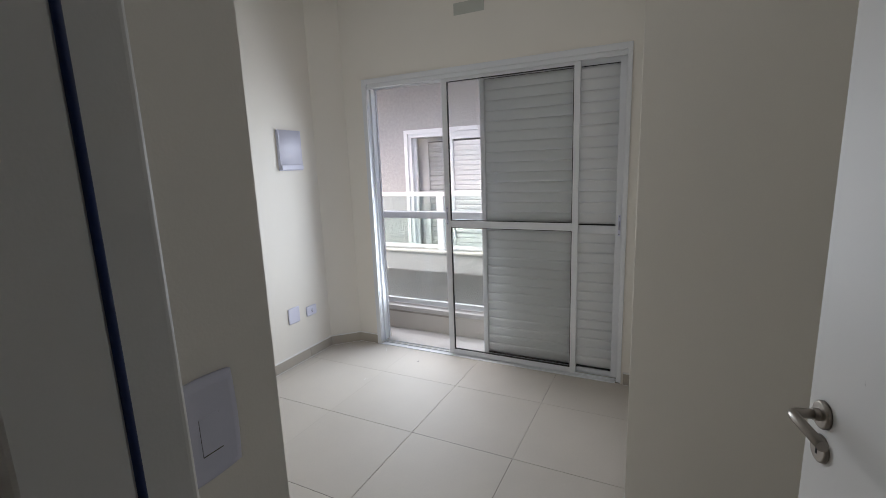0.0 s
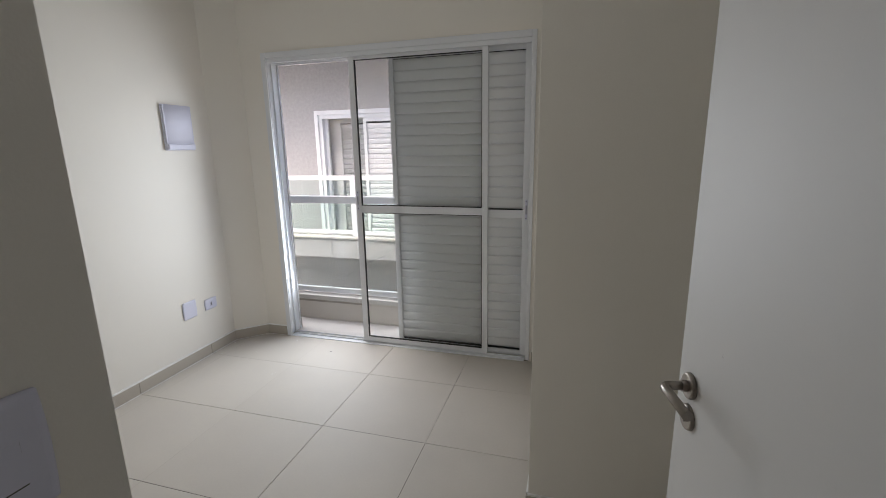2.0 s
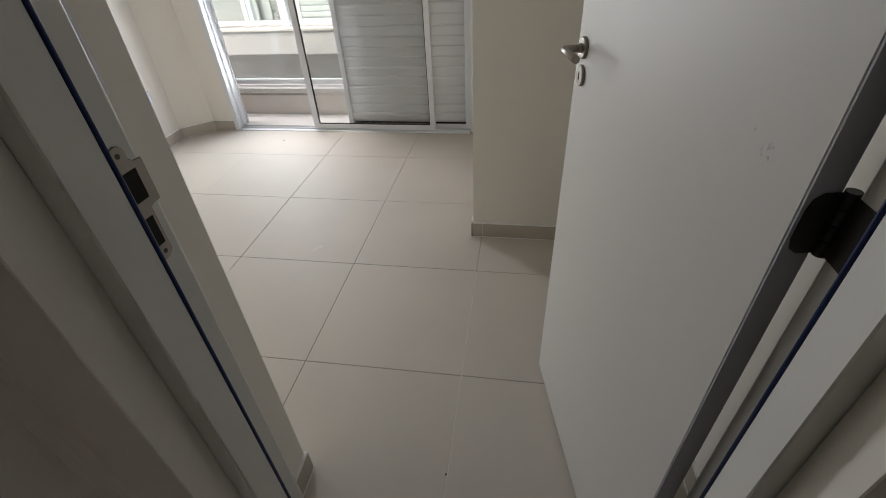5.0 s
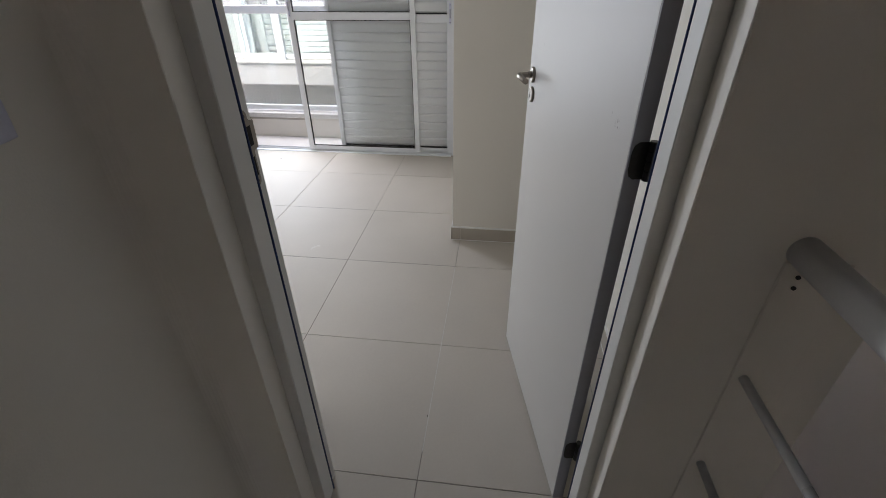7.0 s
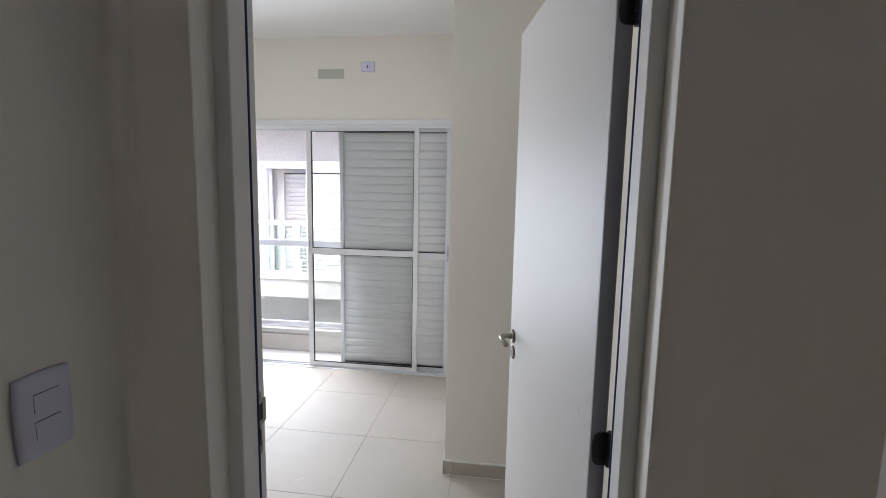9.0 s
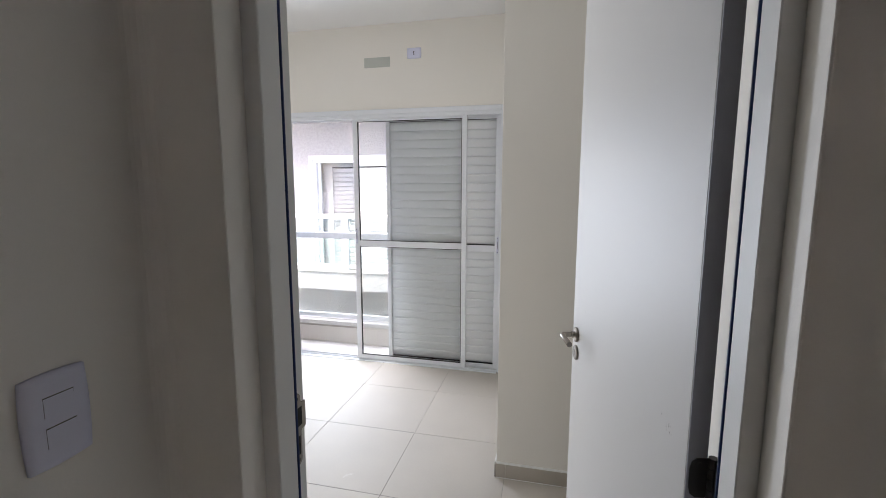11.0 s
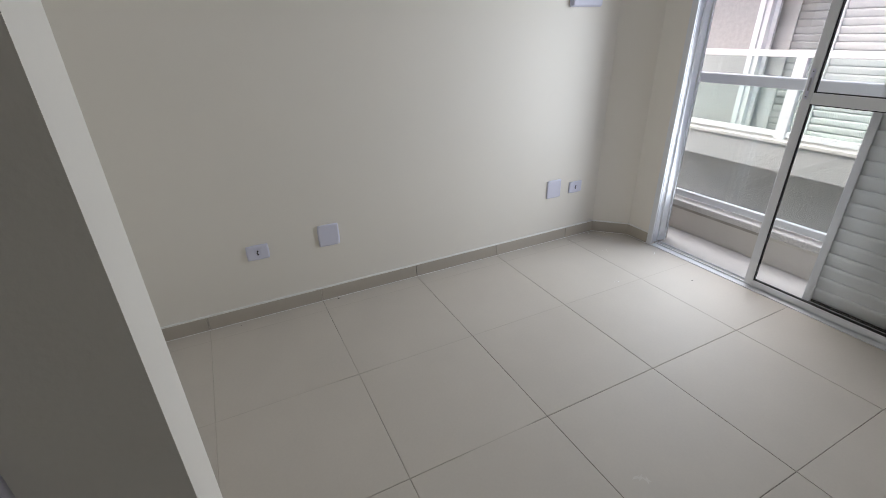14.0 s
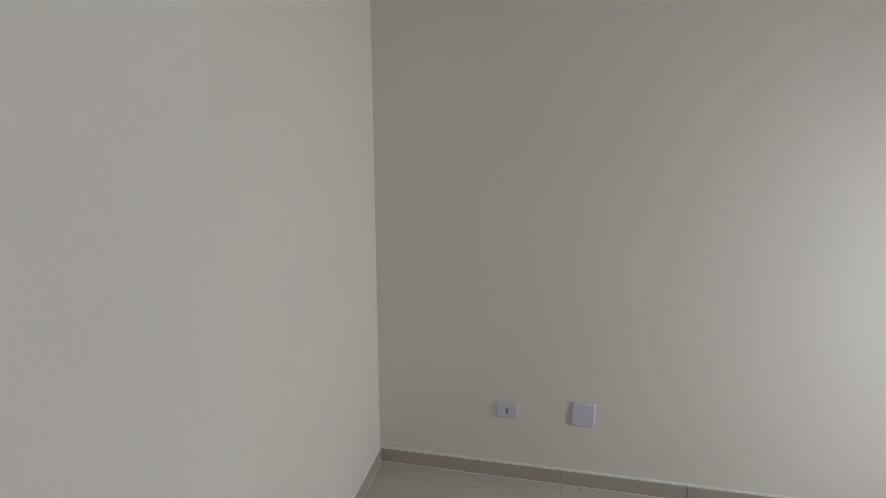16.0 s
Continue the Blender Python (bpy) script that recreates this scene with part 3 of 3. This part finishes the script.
def hinge(z):
    h = part("hinge", tube([(0.0, 0.0, z - 0.036), (0.0, 0.0, z + 0.036)], 0.007, 16), DARKMETAL, door1, "dark metal butt hinge")
    for dz in (-0.018, 0.0, 0.018):
        part("knuckle_joint", tube([(0.0, 0.0, z + dz - 0.0006), (0.0, 0.0, z + dz + 0.0006)], 0.0074, 16), BLACK, h)
    bm = bmesh.new()
    pts = [(0.0, -0.034), (0.024, -0.034), (0.032, -0.028), (0.035, -0.016), (0.035, 0.016), (0.032, 0.028), (0.024, 0.034), (0.0, 0.034)]
    a = [bm.verts.new((0.0032, y, z + v)) for y, v in pts]
    b = [bm.verts.new((0.0016, y, z + v)) for y, v in pts]
    bm.faces.new(a)
    bm.faces.new(b[::-1])
    for i in range(len(pts)):
        j = (i + 1) % len(pts)
        bm.faces.new((a[i], a[j], b[j], b[i]))
    bmesh.ops.recalc_face_normals(bm, faces=bm.faces[:])
    part("hinge_flap", bm, DARKMETAL, h)
    for v in (-0.024, 0.0, 0.024):
        part("screw", tube([(0.0016, 0.02, z + v), (0.0008, 0.02, z + v)], 0.0032, 10), DARKMETAL, h)


for zh in (0.243, 1.079, 1.91):
    hinge(zh)
    part("hinge_plate", box(0.4555, 0.457, 0.150, 0.187, zh - 0.034, zh + 0.034, 0.0006, 1), DARKMETAL, frame_d, "dark hinge plate on the jamb")


# ---- switches, sockets and boxes ----
def wall_plate(name, label, category, m, w, h, d=0.010, inserts=()):
    t = thing(name, label, category, m)
    part("cover", pillow(w, h, d, 0.0025), PLASTIC, t)
    for kind in inserts:
        kind(t, d)
    return t


def outlet(t, d):
    part("socket_face", box(-0.013, 0.013, d - 0.002, d + 0.001, -0.019, 0.019, 0.003, 1), PLASTIC, t)
    for k, (x, zz) in enumerate(((0.0, 0.0095), (0.003, 0.0), (0.0, -0.0095))):
        part("pin_hole", tube([(x, d + 0.0006, zz), (x, d + 0.0014, zz)], 0.0045, 12), BLACK, t)


def rocker(z0, w, h, top, low, side):
    def make(t, d):
        bm = box(-w / 2, w / 2, d - 0.003, d + 0.0005, z0 - h / 2, z0 + h / 2)
        for v in bm.verts:
            if v.co.y > d and v.co.z < z0:
                v.co.y += 0.0007
        # dark plate whose visible rim paints the gap shadow around the rocker
        part("rocker_gap_shade", box(-w / 2 - side, w / 2 + side, d - 0.001, d + 0.00015, z0 - h / 2 - low, z0 + h / 2 + top), DARKMETAL, t)
        part("rocker", bm, PLASTIC, t)
    return make


FACE_X = -90                                # turns a plate's front to +x
for y, zc in ((0.514, 0.384), (2.653, 0.384)):
    wall_plate("power_socket", "white horizontal power socket plate on the cream wall", "socket", pose(XL, y, zc, 0, 0, FACE_X), 0.108, 0.078, inserts=(outlet,)
               )["group"] = "sockets along the side wall"
for y, zc in ((0.889, 0.40), (2.461, 0.399)):
    wall_plate("blank_plate", "white square blank cover plate on the cream wall", "cover plate", pose(XL, y, zc, 0, 0, FACE_X), 0.113, 0.122)["group"] = "blank plates along the side wall"
wall_plate("light_switch", "white single rocker light switch on the wall end", "switch", pose(STUB_X, 0.296, 1.215, 0, 0, FACE_X), 0.075, 0.119, inserts=(rocker(-0.003, 0.025, 0.045, -0.001, 0.0020, 0.0003),))
wall_plate("light_switch", "white double rocker light switch in the dim hall", "switch", pose(STUB_X, -0.140, 1.250, 0, 0, FACE_X), 0.076, 0.118,
           inserts=(rocker(0.019, 0.036, 0.026, 0.0012, -0.001, 0.0004), rocker(-0.021, 0.036, 0.026, 0.0014, -0.001, 0.0004)))
wall_plate("power_socket", "white socket plate high on the wall for air conditioning", "socket", pose(-0.904, YW, 2.618, 0, 0, 180), 0.112, 0.078, inserts=(outlet,))
cov = thing("pipe_outlet_cover", "grey-green rectangular blank cover high on the wall", "cover plate", pose(-1.222, YW, 2.566, 0, 0, 180))
part("cover", box(-0.112, 0.112, 0, 0.004, -0.039, 0.039, 0.001, 1), GREYPLATE, cov)

panel = thing("breaker_panel", "white plastic breaker panel with curved cover on the wall", "breaker panel", pose(XL, 2.577, 1.661, 0, 0, FACE_X))
part("back_box", joined((-0.118, 0.118, 0, 0.012, -0.148, 0.148), (-0.114, 0.114, 0.012, 0.02, -0.145, 0.145), bevel=0.002), PLASTIC, panel)
bm = bmesh.new()
prev = None
N = 12
for i in range(N + 1):
    u = -1 + 2 * i / N
    x, y = u * 0.110, 0.018 + 0.016 * (1 - abs(u) ** 2.5)
    col = [bm.verts.new((x, y, zz)) for zz in (-0.105, 0.142)] + [bm.verts.new((x, 0.016, zz)) for zz in (-0.105, 0.142)]
    if prev:
        bm.faces.new((prev[0], col[0], col[1], prev[1])).smooth = True
        bm.faces.new((prev[1], col[1], col[3], prev[3]))
        bm.faces.new((prev[0], prev[2], col[2], col[0]))
    prev = col
bmesh.ops.recalc_face_normals(bm, faces=bm.faces[:])
part("lid", bm, PLASTIC, panel)
part("lower_lip", box(-0.109, 0.109, 0.016, 0.031, -0.142, -0.108, 0.004), PLASTIC, panel)

# ---- stair guard rail ----
RX = 0.649
guard = thing("stair_guard_rail", "white painted steel guard rail fixed to the hall wall", "guard rail", pose(RX, PY0, 1.01))
part("top_rail", tube([(0, 0, 0), (0, -2.6, 0)], 0.0245, 28), WHITEPIPE, guard)
for zz in (-0.265, -0.52, -0.775):
    part("bar", tube([(0, 0, zz), (0, -2.6, zz)], 0.0085, 16), WHITEPIPE, guard)
for dx_, dz_ in ((0.004, -0.043), (0.005, -0.063)):
    part("screw", tube([(dx_, -0.004, dz_), (dx_, -0.0075, dz_)], 0.0035, 10), DARKMETAL, guard)
part("wall_plate", box(-0.022, 0.075, -0.005, 0.0, -1.0, -0.018, 0.002, 1), PAINT, guard, "flat painted fixing bar on the wall")
for yy in (-1.3, -2.6):
    part("post", tube([(0, yy, -1.01), (0, yy, -0.02)], 0.019, 20), WHITEPIPE, guard)

# ---- baseboards ----
BH, BT = 0.079, 0.010


def baseboard(name, a, b, joints, normal, label):
    """Ceramic skirting from a to b along a wall, cut at the joints (metres from a)."""
    a, b = Vector((*a, 0)), Vector((*b, 0))
    length = (b - a).length
    turn = math.degrees(math.atan2(b.y - a.y, b.x - a.x))
    t = thing(name, label, "baseboard", pose(a.x, a.y, 0, 0, 0, turn), kind="structure")
    cuts = [0.0] + [j for j in joints if 0.01 < j < length - 0.01] + [length]
    s = normal
    for c0, c1 in zip(cuts, cuts[1:]):
        y0, y1 = (0.0, BT) if s > 0 else (-BT, 0.0)
        part("baseboard_tile", box(c0 + 0.0012, c1 - 0.0012, y0, y1, 0.002, BH, 0.0012, 1), BASE, t)
    y0, y1 = (0.0, BT * 0.9) if s > 0 else (-BT * 0.9, 0.0)
    part("grout_bead", joined((0.0, length, y0, y1, BH - 0.0005, BH + 0.0075)), CAULK, t, "white grout line along the top")
    y0, y1 = (0.0, BT + 0.003) if s > 0 else (-BT - 0.003, 0.0)
    part("floor_bead", joined((0.0, length, y0, y1, 0.0, 0.002)), CAULK, t)
    return t


LAB = "grey-beige ceramic baseboard tiles with white grout line"
baseboard("baseboard_left", (XL, YB), (XL, 2.865), [0.38, 0.98, 1.58, 2.18, 2.78], -1, LAB)
baseboard("baseboard_chamfer", (XL, 2.865), (-2.33, YW), [], -1, LAB)
baseboard("baseboard_window", (-2.33, YW), (OX0 - 0.02, YW), [], -1, LAB)
baseboard("baseboard_window_right", (OX1 + 0.02, YW), (XC, YW), [], -1, LAB)
baseboard("baseboard_back", (XL, YB), (-0.635, YB), [0.115, 0.715, 1.315], 1, LAB)
front = baseboard("baseboard_block_front", (XC - 0.002, YC), (XR, YC), [0.05, 0.65], -1, LAB)
part("mitre_joint", box(-0.0075, 0.001, -BT + 0.0005, 0.003, 0.002, BH - 0.002), GROUT, front, "dark open mitre joint at the corner")
baseboard("baseboard_block_side", (XC, YC + 0.004), (XC, YW), [0.6, 1.2], 1, LAB)
baseboard("baseboard_right", (XR, PY1), (XR, YC), [0.6, 1.2], 1, LAB)
baseboard("baseboard_stub", (STUB_X, PY1 + 0.004), (STUB_X, STUB_Y), [], -1, LAB)
baseboard("baseboard_stub_end", (STUB_X + BT, STUB_Y), (-0.635, STUB_Y - 0.032), [], -1, LAB)
baseboard("baseboard_stub_back", (-0.635, STUB_Y - 0.032), (-0.635, YB), [], -1, LAB)
baseboard("baseboard_hall", (STUB_X, -7.0), (STUB_X, PY0), [0.4 + 0.6 * i for i in range(11)], -1, LAB)

# ---- floor tiles ----
full = mesh_of("tile", tile_bm(0.598, 0.598), TILE)
for i in range(-5, 2):
    for j in range(-12, 6):
        x0, y0 = 0.6 * i + 0.001, 0.2 + 0.6 * j + 0.001
        x1, y1 = x0 + 0.598, y0 + 0.598
        cx0, cx1, cy0, cy1 = max(x0, XL - 0.002), min(x1, XR + 0.002 if y0 > 0.19 else 0.622), max(y0, -6.99), min(y1, YW + 0.004)
        if cx1 - cx0 < 0.03 or cy1 - cy0 < 0.03 or (cy1 < YB and cx1 < -0.635) or (cx0 > XC and cy0 > YC):
            continue
        whole = cx1 - cx0 > 0.5975 and cy1 - cy0 > 0.5975
        ob = new("tile", full if whole else mesh_of("tile", tile_bm(cx1 - cx0, cy1 - cy0), TILE))
        ob.parent = floor
        ob.location = (cx0, cy0, 0)

# joints filled flush with pale grout
PALE = mat("pale_joint_filler", (0.52, 0.475, 0.415), 0.8, vary=0.1, scale=9, bump=0.2)
for x0, x1, y0, y1 in ((-1.801, -1.799, YB, 0.70), (-1.801, -1.799, 0.9, YW), (-2.401, -2.399, YB, YW), (XL, -0.64, 0.199, 0.201),
                       (XL, -1.3, 2.599, 2.601), (-0.45, XC, 2.599, 2.601), (-1.201, -1.199, YB, 0.5), (-1.201, -1.199, 1.05, 1.30)):
    part("joint_filler", box(x0 - 0.0008, x1 + 0.0008, y0, y1, -0.003, -0.0003), PALE, floor)

DARKJOINT = mat("dirty_joint", (0.21, 0.185, 0.16), 0.9, vary=0.2, scale=6, bump=0.3)
WHITEJOINT = mat("fresh_white_joint", (0.66, 0.64, 0.60), 0.8, vary=0.12, scale=8, bump=0.2)
for x0, x1, y0, y1, m in ((-0.601, -0.599, 0.45, 1.997, DARKJOINT), (-1.85, -0.602, 1.399, 1.401, DARKJOINT), (-0.598, -0.002, 1.399, 1.401, DARKJOINT),
                          (-1.2, -0.602, 1.999, 2.001, DARKJOINT), (-0.001, 0.001, 0.3, 1.39, WHITEJOINT)):
    part("joint_filler", box(x0 - 0.0008, x1 + 0.0008, y0, y1, -0.003, -0.0006), m, floor)

# ---- plaster crumbs left on the floor ----
rc = random.Random(11)
bm = bmesh.new()
spots = ((-2.47, 2.80), (-2.42, 2.92), (-2.31, 2.88), (-2.33, 3.0), (-1.86, 2.45), (-2.2, 2.7), (-2.0, 2.95), (-2.45, 2.6))
for cx, cy in spots:
    for _ in range(3):
        x, y = cx + rc.uniform(-0.02, 0.02), cy + rc.uniform(-0.02, 0.02)
        r = rc.uniform(0.0015, 0.004)
        top = bm.verts.new((x, y, r * 0.8))
        ring = [bm.verts.new((x + r * rc.uniform(0.7, 1.3) * math.cos(a), y + r * rc.uniform(0.7, 1.3) * math.sin(a), 0.0002))
                for a in (k * math.pi / 3 for k in range(6))]
        for k in range(6):
            bm.faces.new((ring[k], ring[(k + 1) % 6], top))
tagged(part("plaster_crumbs", bm, CAULK), "tiny white plaster crumbs scattered on the floor tiles", "debris", kind="stuff")
bm = bmesh.new()
for cx, cy, sx_, sy_ in ((-2.488, 0.89, 0.004, 0.007), (-1.637, 2.85, 0.009, 0.004), (-0.004, 0.44, 0.003, 0.005), (-2.47, 0.35, 0.003, 0.003)):
    top = bm.verts.new((cx, cy, 0.002))
    ring = [bm.verts.new((cx + sx_ * rc.uniform(0.7, 1.3) * math.cos(a), cy + sy_ * rc.uniform(0.7, 1.3) * math.sin(a), 0.0002))
            for a in (k * math.pi / 3 for k in range(6))]
    for k in range(6):
        bm.faces.new((ring[k], ring[(k + 1) % 6], top))
tagged(part("dirt_specks", bm, DARKMETAL), "small dark dirt specks on the floor tiles", "debris", kind="stuff")
bm = bmesh.new()
for k in range(5):
    a = 0.6 + 0.5 * k
    x, y = -0.823 + 0.018 * math.cos(a * 2), 1.506 + 0.014 * math.sin(a * 3)
    pts = [(x - 0.016 * math.cos(a), y - 0.016 * math.sin(a)), (x + 0.005 * math.sin(a), y - 0.005 * math.cos(a)),
           (x + 0.018 * math.cos(a), y + 0.018 * math.sin(a)), (x - 0.005 * math.sin(a), y + 0.005 * math.cos(a))]
    bm.faces.new([bm.verts.new((px, py, 0.0004 + 0.0001 * k)) for px, py in pts])
tagged(part("paint_smear", bm, SMEAR), "small white paint smear on a floor tile", "stain", kind="stuff")
